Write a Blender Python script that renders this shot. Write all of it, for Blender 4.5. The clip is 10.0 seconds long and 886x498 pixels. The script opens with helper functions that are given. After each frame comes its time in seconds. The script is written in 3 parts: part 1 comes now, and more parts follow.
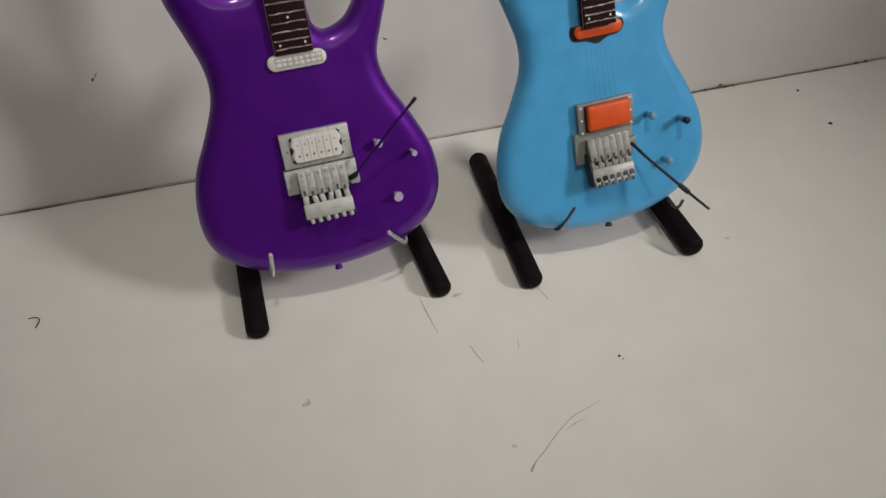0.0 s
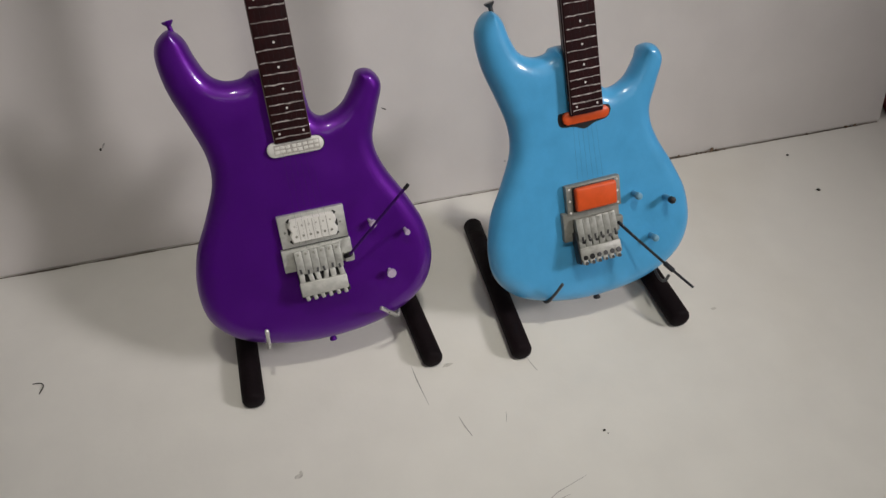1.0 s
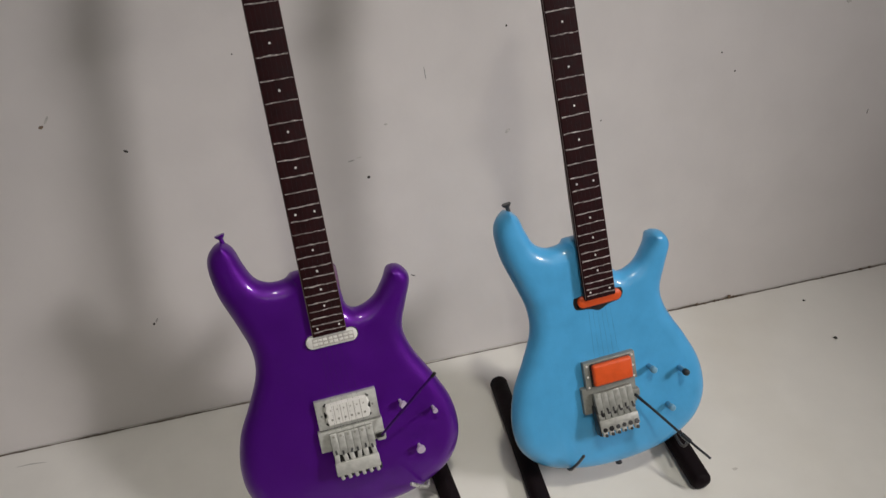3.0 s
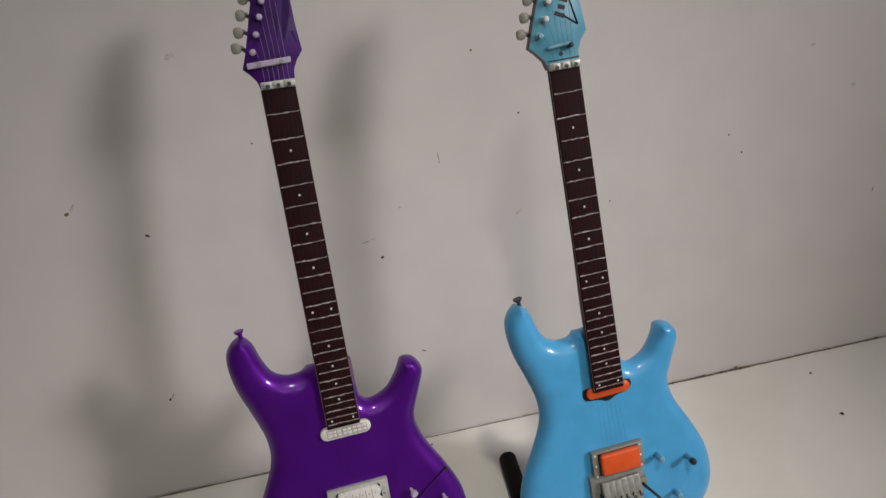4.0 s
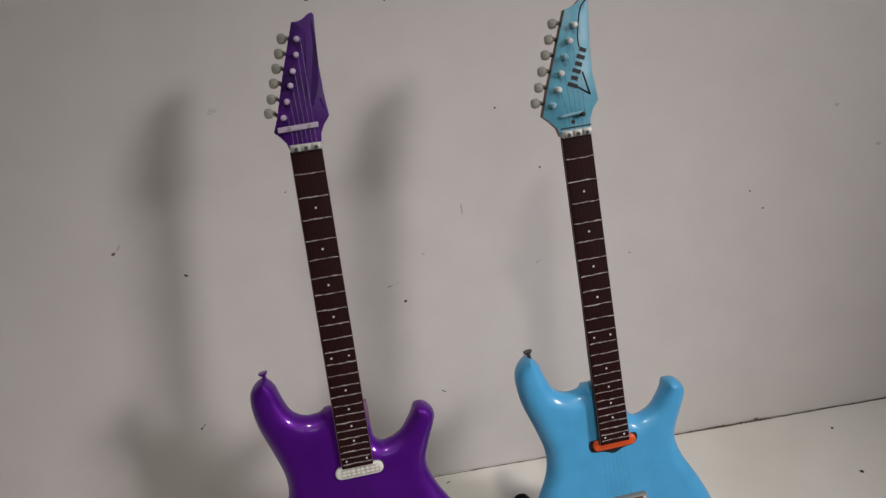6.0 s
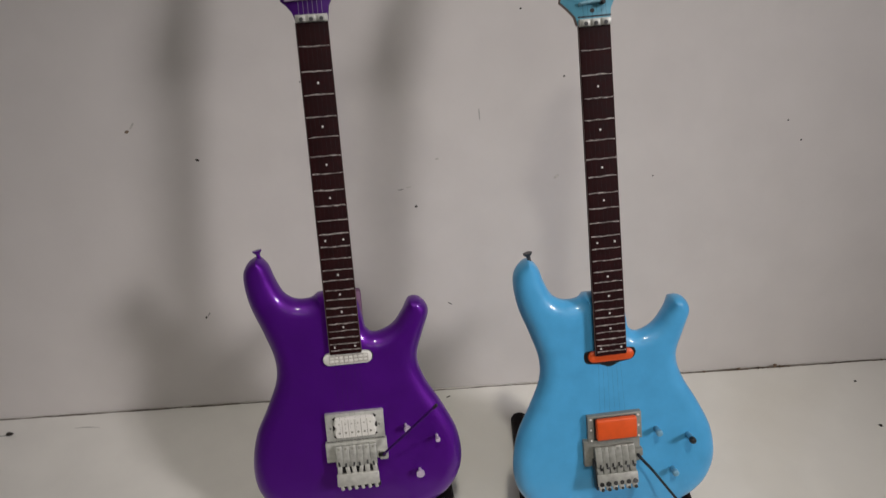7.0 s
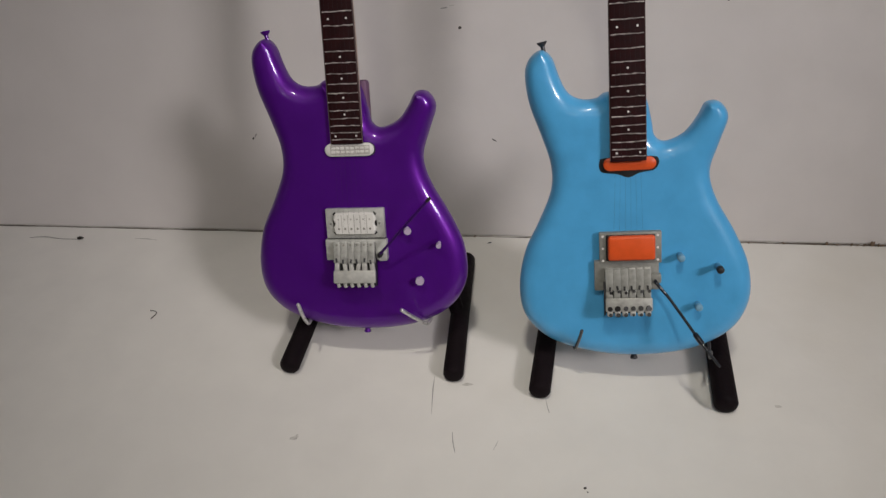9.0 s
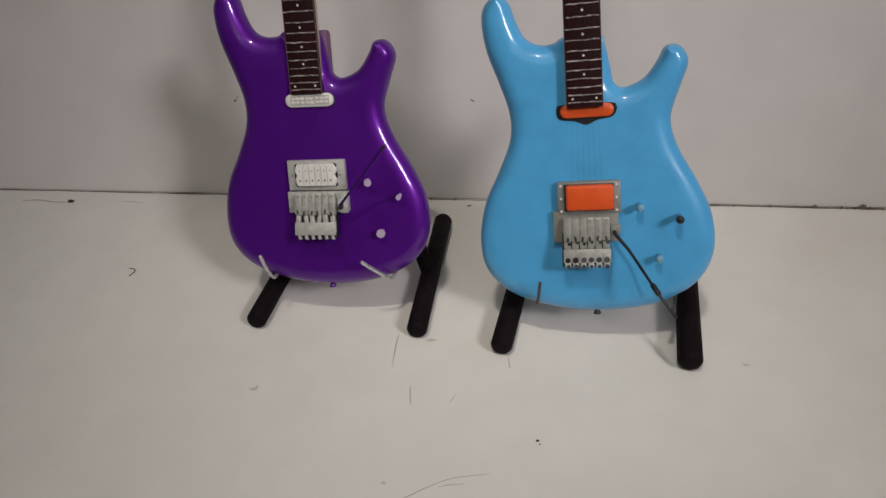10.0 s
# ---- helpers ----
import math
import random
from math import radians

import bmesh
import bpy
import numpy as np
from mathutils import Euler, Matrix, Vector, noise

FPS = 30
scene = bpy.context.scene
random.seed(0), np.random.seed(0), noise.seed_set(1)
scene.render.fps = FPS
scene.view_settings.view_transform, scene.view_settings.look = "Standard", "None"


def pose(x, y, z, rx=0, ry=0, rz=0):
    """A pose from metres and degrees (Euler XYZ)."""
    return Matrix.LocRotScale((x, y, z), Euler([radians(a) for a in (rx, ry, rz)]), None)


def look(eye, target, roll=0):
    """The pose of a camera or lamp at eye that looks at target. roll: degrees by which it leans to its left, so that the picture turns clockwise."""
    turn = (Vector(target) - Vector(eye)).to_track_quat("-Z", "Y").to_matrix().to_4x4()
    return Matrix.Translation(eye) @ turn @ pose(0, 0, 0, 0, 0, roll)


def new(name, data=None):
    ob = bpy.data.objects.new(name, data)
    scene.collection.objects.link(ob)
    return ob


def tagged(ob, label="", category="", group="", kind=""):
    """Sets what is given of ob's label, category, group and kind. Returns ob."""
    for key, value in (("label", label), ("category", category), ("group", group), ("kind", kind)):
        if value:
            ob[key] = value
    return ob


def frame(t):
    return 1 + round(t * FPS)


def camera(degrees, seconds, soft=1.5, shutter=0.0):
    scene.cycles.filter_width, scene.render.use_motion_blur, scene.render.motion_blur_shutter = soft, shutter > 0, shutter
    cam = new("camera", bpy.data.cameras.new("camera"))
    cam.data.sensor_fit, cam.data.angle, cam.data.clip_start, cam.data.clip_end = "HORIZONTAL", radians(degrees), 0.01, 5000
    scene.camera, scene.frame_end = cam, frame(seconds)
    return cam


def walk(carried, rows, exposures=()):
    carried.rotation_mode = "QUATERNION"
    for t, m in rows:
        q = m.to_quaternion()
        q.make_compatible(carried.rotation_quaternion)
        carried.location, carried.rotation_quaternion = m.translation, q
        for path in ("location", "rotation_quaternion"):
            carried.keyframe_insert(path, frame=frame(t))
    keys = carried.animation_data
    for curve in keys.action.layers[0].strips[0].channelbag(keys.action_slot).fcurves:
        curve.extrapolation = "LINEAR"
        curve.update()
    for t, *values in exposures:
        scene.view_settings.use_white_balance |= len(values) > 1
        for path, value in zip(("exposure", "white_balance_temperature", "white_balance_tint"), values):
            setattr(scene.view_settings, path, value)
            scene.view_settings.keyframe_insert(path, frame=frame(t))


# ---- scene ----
cam = camera(61.7, 10.0, soft=1.35, shutter=0.3)

from mathutils.geometry import delaunay_2d_cdt

# the path: seconds, place in metres, then yaw, pitch and lean in degrees
PATH = [
    (0, -0.06165, -0.27970, 0.19978, -17.836, -43.441, 1.668),
    (0.5, -0.05739, -0.27456, 0.21020, -17.217, -42.876, 1.887),
    (1, -0.05561, -0.27420, 0.22022, -17.221, -41.971, 2.004),
    (1.5, -0.05411, -0.27173, 0.23110, -17.103, -41.197, 1.984),
    (2, -0.05152, -0.27138, 0.24440, -15.933, -39.029, 0.801),
    (2.5, -0.05139, -0.26958, 0.25528, -15.041, -37.332, 0.091),
    (2.7, -0.05139, -0.26966, 0.25534, -14.400, -36.338, -0.484),
    (3.8, -0.05149, -0.26389, 0.28282, -13.231, -34.140, -1.251),
    (4, -0.05094, -0.26030, 0.28519, -13.190, -33.635, -0.794),
    (4.5, -0.05040, -0.25484, 0.29725, -13.617, -32.914, -0.470),
    (5, -0.04998, -0.25589, 0.30746, -13.004, -32.428, -0.870),
    (5.2, -0.04971, -0.25580, 0.31073, -12.539, -32.467, -0.957),
    (6.3, -0.03659, -0.27241, 0.29850, -7.046, -31.991, -0.755),
    (6.5, -0.03433, -0.27376, 0.29453, -5.871, -33.275, -0.082),
    (7, -0.02298, -0.27848, 0.27692, -4.142, -34.766, 0.541),
    (7.5, -0.01253, -0.28746, 0.26228, -0.459, -35.736, 0.167),
    (8, -0.00016, -0.29020, 0.24896, 2.962, -36.573, -1.653),
    (8.5, 0.01699, -0.29506, 0.23124, 7.523, -37.071, -2.989),
    (9, 0.03382, -0.29860, 0.21756, 11.320, -37.317, -4.210),
    (9.5, 0.05043, -0.30233, 0.20957, 14.040, -36.670, -5.644),
    (10, 0.06238, -0.30141, 0.20112, 15.083, -37.326, -6.037),
]
walk(cam, [(t, pose(x, y, z, 0, 0, yaw) @ pose(0, 0, 0, 90 + pitch) @ pose(0, 0, 0, 0, 0, roll)) for t, x, y, z, yaw, pitch, roll in PATH],
     [(0.0, -0.13, 6500, 6.0), (0.5, -0.22, 6500, 6.0), (1.0, -0.05, 6500, 6.0), (2.5, 0.0, 6500, 6.0), (4.5, 0.03, 6500, 6.5), (6.5, 0.0, 6500, 7.0), (7.5, -0.07, 6500, 7.0), (9.0, -0.13, 6500, 8.0), (10.0, -0.12, 6500, 8.0)])

# ---- world and lights ----
world = bpy.data.worlds.new("sky")
scene.world = world
world.use_nodes = True
wt = world.node_tree
sky = wt.nodes.new("ShaderNodeTexSky")
sky.sky_type, sky.sun_disc = "NISHITA", False
sky.sun_elevation, sky.sun_rotation = radians(35), radians(110)
wt.links.new(sky.outputs[0], wt.nodes["Background"].inputs[0])
wt.nodes["Background"].inputs[1].default_value = 0.08


def area_lamp(name, eye, target, sx, sy, watts, colour, spread=180.0):
    data = bpy.data.lights.new(name, "AREA")
    data.shape, data.size, data.size_y, data.energy, data.color, data.spread = "RECTANGLE", sx, sy, watts, colour, radians(spread)
    ob = new(name, data)
    ob.matrix_world = look(eye, target)
    return ob


# a narrow lamp on a wall arm, a small warm pendant, and an added fill lamp that lights the room by way of the ceiling,
# all out of view
TUBE, TUBE_AIM = (1.0, -0.82, 0.90), (0.05, -0.06, 0.13)
PENDANT, PENDANT_AIM = (-0.02, -0.52, 1.32), (0.03, -0.11, 0.04)
# beams kept narrow to stand in for the lens darkening towards its edges
area_lamp("wall_lamp_light", TUBE, TUBE_AIM, 0.30, 0.24, 0.25, (1.0, 0.94, 0.965), 22.0)
area_lamp("pendant_light", PENDANT, PENDANT_AIM, 0.09, 0.09, 0.118, (1.0, 0.945, 0.84), 23.0)
area_lamp("bounce_fill_light", (0.05, -1.50, 1.10), (0.05, -1.60, 2.35), 0.22, 0.22, 16.2, (0.985, 0.97, 0.975))

# ---- materials ----


def material(name, base, rough=0.5, metal=0.0, vary=0.08, scale=40.0, bump=0.0, bump_scale=300.0, coat=0.0, tint=None, coat_ior=1.5, stain=None, stain_scale=6.0, stain_at=(0.55, 0.75), spec=0.5, coat_rough=0.045):
    """A surface with fine grain, a coarse drift of tone, optional stains and fine relief. Scales are cycles a metre."""
    m = bpy.data.materials.new(name)
    m.use_nodes = True
    nt = m.node_tree
    n, l = nt.nodes, nt.links
    b = n["Principled BSDF"]
    tc = n.new("ShaderNodeTexCoord")

    def noise_at(s, detail=4.0):
        t = n.new("ShaderNodeTexNoise")
        t.inputs["Scale"].default_value, t.inputs["Detail"].default_value = s, detail
        l.new(tc.outputs["Object"], t.inputs["Vector"])
        return t

    def ramp(src, lo, hi, p0, p1):
        r = n.new("ShaderNodeMapRange")
        r.inputs["From Min"].default_value, r.inputs["From Max"].default_value = p0, p1
        r.inputs["To Min"].default_value, r.inputs["To Max"].default_value = lo, hi
        l.new(src, r.inputs["Value"])
        return r.outputs[0]

    def mix(kind, fac, a, c):
        x = n.new("ShaderNodeMix")
        x.data_type, x.blend_type = "RGBA", kind
        for slot, v in ((0, fac), (6, a), (7, c)):
            if isinstance(v, bpy.types.NodeSocket):
                l.new(v, x.inputs[slot])
            else:
                x.inputs[slot].default_value = v if slot == 0 else (*v, 1.0)
        return x.outputs[2]

    fine = noise_at(scale).outputs["Fac"]
    wide = noise_at(scale / 9.0, 2.0).outputs["Fac"]
    dark = tuple(c * (1 - vary) for c in base)
    light = tuple(min(1.0, c * (1 + vary * 0.6)) for c in base)
    col = mix("MIX", ramp(fine, 0.0, 1.0, 0.3, 0.7), dark, light)
    col = mix("MIX", ramp(wide, 0.0, 0.5, 0.35, 0.7), col, tuple(c * (1 - vary * 1.2) for c in base))
    if stain:
        col = mix("MIX", ramp(noise_at(stain_scale, 6.0).outputs["Fac"], 0.0, 0.55, *stain_at), col, stain)
    l.new(col, b.inputs["Base Color"])
    l.new(ramp(fine, rough * 0.85, min(1.0, rough * 1.15), 0.3, 0.7), b.inputs["Roughness"])
    b.inputs["Metallic"].default_value = metal
    b.inputs["Specular IOR Level"].default_value = spec
    b.inputs["Coat Weight"].default_value, b.inputs["Coat Roughness"].default_value = coat, coat_rough
    b.inputs["Coat IOR"].default_value = coat_ior
    if tint:
        b.inputs["Specular Tint"].default_value = (*tint, 1.0)
    if bump:
        bp = n.new("ShaderNodeBump")
        bp.inputs["Strength"].default_value, bp.inputs["Distance"].default_value = bump, 0.0006
        l.new(noise_at(bump_scale, 3.0).outputs["Fac"], bp.inputs["Height"])
        l.new(bp.outputs[0], b.inputs["Normal"])
    return m


BOARD = material("white_board", (0.73, 0.705, 0.665), 0.6, vary=0.04, scale=60, bump=0.12, bump_scale=220, stain=(0.60, 0.56, 0.49), stain_scale=9, stain_at=(0.56, 0.8))
PANEL = material("white_panel", (0.66, 0.622, 0.60), 0.6, vary=0.04, scale=45, bump=0.12, bump_scale=160, stain=(0.60, 0.56, 0.52), stain_scale=7, stain_at=(0.58, 0.85))
ROOM = material("room_plaster", (0.58, 0.565, 0.55), 0.8, vary=0.06, scale=12, bump=0.2, bump_scale=60)
ROOM_FLOOR = material("room_floor", (0.24, 0.215, 0.19), 0.6, vary=0.12, scale=10)
JOINT = material("joint_dirt", (0.14, 0.11, 0.085), 0.9, vary=0.4, scale=400, stain=(0.40, 0.36, 0.32), stain_scale=30, stain_at=(0.52, 0.62))
RUST = material("rusty_dirt", (0.20, 0.135, 0.09), 0.9, vary=0.4, scale=600)
PURPLE = material("purple_lacquer", (0.071, 0.0036, 0.210), 0.42, metal=0.3, vary=0.06, scale=90, bump=0.05, bump_scale=420, coat=0.65, coat_rough=0.11, coat_ior=1.5, spec=0.8, tint=(0.75, 0.16, 1.0))
BLUE = material("sky_blue_lacquer", (0.078, 0.37, 0.69), 0.36, vary=0.09, scale=110, bump=0.10, bump_scale=420, coat=0.55, coat_rough=0.11, spec=0.35)
HEAD_PURPLE = material("streaky_purple_paint", (0.060, 0.004, 0.155), 0.5, vary=0.5, scale=110, bump=0.15, bump_scale=500, spec=0.25)
HEAD_BLUE = material("streaky_blue_paint", (0.11, 0.35, 0.48), 0.4, vary=0.16, scale=140, bump=0.15, bump_scale=600)
ROSEWOOD = material("dark_rosewood", (0.020, 0.0040, 0.0045), 0.6, vary=0.35, scale=350, bump=0.1, bump_scale=700, spec=0.1)
BINDING = material("worn_board_edge", (0.15, 0.105, 0.10), 0.6, vary=0.5, scale=250, spec=0.2)
MAPLE = material("pinkish_neck_wood", (0.44, 0.32, 0.27), 0.5, vary=0.15, scale=200)
BROWN_WOOD = material("brown_neck_wood", (0.17, 0.11, 0.085), 0.55, vary=0.25, scale=250, bump=0.1)
FRET = material("fret_metal", (0.56, 0.50, 0.48), 0.45, metal=0.2, vary=0.5, scale=900, stain=(0.06, 0.04, 0.04), stain_scale=600, stain_at=(0.46, 0.54))
PEARL = material("dot_white", (0.75, 0.72, 0.70), 0.5, vary=0.1, scale=500)
NICKEL = material("dull_nickel", (0.53, 0.525, 0.49), 0.42, metal=0.25, vary=0.2, scale=500, bump=0.1, bump_scale=900)
SATIN = material("grey_card_metal", (0.27, 0.27, 0.245), 0.5, metal=0.2, vary=0.2, scale=600, bump=0.15, bump_scale=900)
SADDLE = material("dull_saddle_grey", (0.40, 0.395, 0.365), 0.45, metal=0.25, vary=0.3, scale=450, bump=0.15, bump_scale=900)
BAR = material("worn_grey_bar", (0.50, 0.49, 0.455), 0.45, metal=0.2, vary=0.25, scale=500, bump=0.1, bump_scale=900)
TUNER = material("olive_grey_pearl", (0.25, 0.24, 0.205), 0.5, vary=0.2, scale=500)
CREAM = material("cream_white_plastic", (0.72, 0.70, 0.66), 0.45, vary=0.08, scale=400)
ORANGE = material("orange_plastic", (0.74, 0.088, 0.010), 0.5, vary=0.1, scale=350, bump=0.1, bump_scale=800)
BLACK = material("black_paint", (0.012, 0.011, 0.012), 0.5, vary=0.3, scale=500)
BLACK_GLOSS = material("glossy_black_arm", (0.005, 0.007, 0.014), 0.3, vary=0.3, scale=500, coat=0.6, spec=0.3)
VIOLET_ARM = material("dark_violet_arm", (0.045, 0.004, 0.125), 0.5, vary=0.3, scale=500, spec=0.15)
FOAM = material("black_foam_tube", (0.008, 0.0045, 0.006), 0.65, vary=0.3, scale=300, bump=0.3, bump_scale=900, spec=0.10)
WIRE = material("bright_wire", (0.70, 0.69, 0.68), 0.3, metal=0.8, vary=0.15, scale=600)
DARK_WIRE = material("dark_wire", (0.085, 0.085, 0.09), 0.4, metal=0.6, vary=0.3, scale=600)
HEAD_STRING = material("bright_string", (0.50, 0.47, 0.52), 0.4, metal=0.4, vary=0.2, scale=500)
STRING = material("string_wire", (0.03, 0.035, 0.045), 0.7, metal=0.0, vary=0.2, scale=500, spec=0.15)
KNOB_BLUE = material("blue_grey_knob", (0.085, 0.30, 0.50), 0.45, vary=0.2, scale=600)
KNOB_PINK = material("lilac_white_knob", (0.50, 0.41, 0.54), 0.4, vary=0.15, scale=600)
POST_BLUE = material("pale_blue_post", (0.22, 0.42, 0.52), 0.4, vary=0.25, scale=600)
KNOB_PALE = material("pale_grey_blue_post", (0.17, 0.35, 0.49), 0.4, vary=0.15, scale=600)
HEAD_DARK = material("dark_purple_streak", (0.030, 0.002, 0.085), 0.5, vary=0.3, scale=300, spec=0.25)
GROOVE = material("beige_groove", (0.46, 0.43, 0.39), 0.6, vary=0.2, scale=500)
# the purple heel, with its gloss in grazing light put into the base colour
HEEL_GLOSS = material("heel_purple_with_gloss", (0.14, 0.06, 0.13), 0.5, vary=0.2, scale=200)
RED = material("dark_red_card", (0.16, 0.010, 0.015), 0.6, vary=0.15, scale=80)
PENCIL = material("pencil_grey", (0.43, 0.41, 0.385), 0.8, vary=0.4, scale=700)
FAINT = material("faint_pencil_grey", (0.47, 0.44, 0.42), 0.8, vary=0.3, scale=700)
SCUFF = material("grey_scuff", (0.60, 0.57, 0.53), 0.8, vary=0.3, scale=700)
CRUMB = material("dark_crumb", (0.035, 0.028, 0.024), 0.9, vary=0.5, scale=900)

# ---- mesh helpers (millimetres in, metres out) ----
MM = 0.001


def part(name, bm, mat, parent=None, label="", smooth=True):
    for v in bm.verts:
        v.co *= MM
    bmesh.ops.recalc_face_normals(bm, faces=bm.faces)
    me = bpy.data.meshes.new(name)
    bm.to_mesh(me)
    bm.free()
    me.materials.append(mat)
    if smooth:
        me.polygons.foreach_set("use_smooth", [True] * len(me.polygons))
        me.set_sharp_from_angle(angle=radians(40))
    ob = new(name, me)
    ob.parent = parent
    if label:
        tagged(ob, label)
    return ob


def box(cx, cy, cz, sx, sy, sz, bevel=0.0, turn=0.0, segments=2, bm=None):
    out = bm or bmesh.new()
    made = bmesh.ops.create_cube(out, size=1.0)["verts"]
    m = Matrix.Translation((cx, cy, cz)) @ Matrix.Rotation(radians(turn), 4, "Z") @ Matrix.Diagonal((sx, sy, sz, 1))
    bmesh.ops.transform(out, matrix=m, verts=made)
    if bevel:
        edges = list({e for v in made for e in v.link_edges})
        bmesh.ops.bevel(out, geom=edges, offset=bevel, segments=segments, affect="EDGES", profile=0.5)
    return out


def tube(points, radii, sides=12, dome=True, bm=None):
    """A round bar swept through the points; radii: one number, or one for each point."""
    out = bm or bmesh.new()
    pts = [Vector(p) for p in points]
    rr = list(radii) if isinstance(radii, (list, tuple)) else [radii] * len(pts)
    if dome:
        for end, nxt in ((0, 1), (-1, -2)):
            d = (pts[end] - pts[nxt]).normalized()
            r = rr[end]
            extra = [(pts[end] + d * r * 0.28, r * 0.86), (pts[end] + d * r * 0.45, r * 0.5)]
            if end == 0:
                for p, q in extra:
                    pts.insert(0, p), rr.insert(0, q)
            else:
                for p, q in extra:
                    pts.append(p), rr.append(q)
    side, rings = None, []
    for i, p in enumerate(pts):
        d = (pts[min(i + 1, len(pts) - 1)] - pts[max(i - 1, 0)]).normalized()
        if side is None:
            side = d.orthogonal().normalized()
        side = (side - d * side.dot(d)).normalized()
        up = d.cross(side)
        rings.append([out.verts.new(p + (side * math.cos(a) + up * math.sin(a)) * rr[i]) for a in (2 * math.pi * k / sides for k in range(sides))])
    for a, b in zip(rings, rings[1:]):
        for k in range(sides):
            out.faces.new((a[k], a[(k + 1) % sides], b[(k + 1) % sides], b[k]))
    out.faces.new(rings[0])
    out.faces.new(rings[-1])
    return out


def bend(points, steps=6):
    """A smooth curve through the points."""
    p = [Vector(q) for q in points]
    p = [p[0] * 2 - p[1], *p, p[-1] * 2 - p[-2]]
    out = []
    for i in range(1, len(p) - 2):
        for k in range(steps):
            t = k / steps
            out.append(0.5 * (2 * p[i] + (p[i + 1] - p[i - 1]) * t + (2 * p[i - 1] - 5 * p[i] + 4 * p[i + 1] - p[i + 2]) * t * t + (3 * p[i] - p[i - 1] - 3 * p[i + 1] + p[i + 2]) * t ** 3))
    return out + [p[-2]]


def closed_curve(points, steps=5):
    """A smooth closed outline, as (x, y) pairs."""
    n = len(points)
    out = []
    for i in range(n):
        a, b, c, d = (Vector(points[(i + k) % n]) for k in (-1, 0, 1, 2))
        for k in range(steps):
            t = k / steps
            out.append(0.5 * (2 * b + (c - a) * t + (2 * a - 5 * b + 4 * c - d) * t * t + (3 * b - a - 3 * c + d) * t ** 3))
    return out


def layered(outline, rings, bm=None):
    """A solid from an outline: rings of (inset, height) from the back face round the edge to the front face. Inset shrinks where the shape is narrow."""
    out = bm or bmesh.new()
    n = len(outline)
    area = sum(outline[i].cross(outline[(i + 1) % n]) for i in range(n))
    inward = []
    for i in range(n):
        t = (outline[(i + 1) % n] - outline[i - 1]).normalized()
        inward.append(Vector((-t.y, t.x)) if area > 0 else Vector((t.y, -t.x)))
    room = []
    for i in range(n):
        r = 99.0
        for j in range(n):
            d = outline[j] - outline[i]
            h = d.dot(inward[i])
            if j != i and h > 1e-6:
                r = min(r, d.length_squared / (2 * h))
        room.append(r)
    top = max(q for q, _ in rings)
    limit = [min(1.0, 0.86 * r / top) if top else 1.0 for r in room]
    for _ in range(4):
        limit = [min(limit[i], (limit[i - 1] + 2 * limit[i] + limit[(i + 1) % n]) / 4) for i in range(n)]
    loops = [[out.verts.new((*(outline[i] + inward[i] * q * limit[i]), z)) for i in range(n)] for q, z in rings]
    for a, b in zip(loops, loops[1:]):
        for i in range(n):
            out.faces.new((a[i], a[(i + 1) % n], b[(i + 1) % n], b[i]))
    for loop in (loops[0], loops[-1]):
        flat = [Vector((v.co.x, v.co.y)) for v in loop]
        pts, _, faces, source, _, _ = delaunay_2d_cdt(flat, [], [list(range(n))], 1, 1e-4)
        near = [loop[source[i][0]] if source[i] else out.verts.new((p.x, p.y, loop[0].co.z)) for i, p in enumerate(pts)]
        for f in faces:
            trio = [near[i] for i in f]
            if len(set(trio)) == len(trio) and not out.faces.get(trio):
                out.faces.new(trio)
    return out


def rounded_bar(half, high, n=8):
    """The outline of a bar with round ends, about its middle."""
    r = high / 2
    pts = [Vector((half - r + r * math.cos(a), r * math.sin(a))) for a in (math.pi * (k / n - 0.5) for k in range(n + 1))]
    return pts + [-p for p in pts]


def lump(cx, cy, cz, sx, sy, sz, turn=0.0, rough=0.25, bm=None, seed=0):
    """A small uneven crumb."""
    out = bm or bmesh.new()
    made = bmesh.ops.create_icosphere(out, subdivisions=2, radius=1.0)["verts"]
    rnd = random.Random(seed)
    for v in made:
        v.co *= 1 + rnd.uniform(-rough, rough)
    m = Matrix.Translation((cx, cy, cz)) @ Matrix.Rotation(radians(turn), 4, "Z") @ Matrix.Diagonal((sx, sy, sz, 1))
    bmesh.ops.transform(out, matrix=m, verts=made)
    return out


# ---- the board, the leaning panel and an added room ----
LEAN_BACK, EDGE_Y, WALL_TURN = 13.5, -6.8, 2.0
floor = tagged(part("floor", box(20, -65, -5, 1000, 350, 10, 0.8), BOARD), "white painted board with pencil scratches and crumbs", "board", kind="structure")
wall_back = part("wall_back", box(-117, 210.4, -4, 806, 420, 8, 0.6), PANEL)
wall_back.matrix_world = pose(0, EDGE_Y * MM, 0, 0, 0, WALL_TURN) @ pose(0, 0, 0, 90 - LEAN_BACK)
tagged(wall_back, "off-white panel leaning back, with specks and scuffs", "panel", kind="structure")


def strip(points, widths, z=0.05, bm=None):
    """A thin flat mark along the points."""
    out = bm or bmesh.new()
    pts = [Vector(p) for p in points]
    prev = None
    for i, p in enumerate(pts):
        d = (pts[min(i + 1, len(pts) - 1)] - pts[max(i - 1, 0)]).normalized()
        s = Vector((-d.y, d.x)) * widths[i] / 2
        row = [out.verts.new((*(p + s), z)), out.verts.new((*(p - s), z))]
        if prev:
            out.faces.new((prev[0], prev[1], row[1], row[0]))
        prev = row
    return out




def edge_y(x):
    return EDGE_Y + x * math.tan(radians(WALL_TURN))


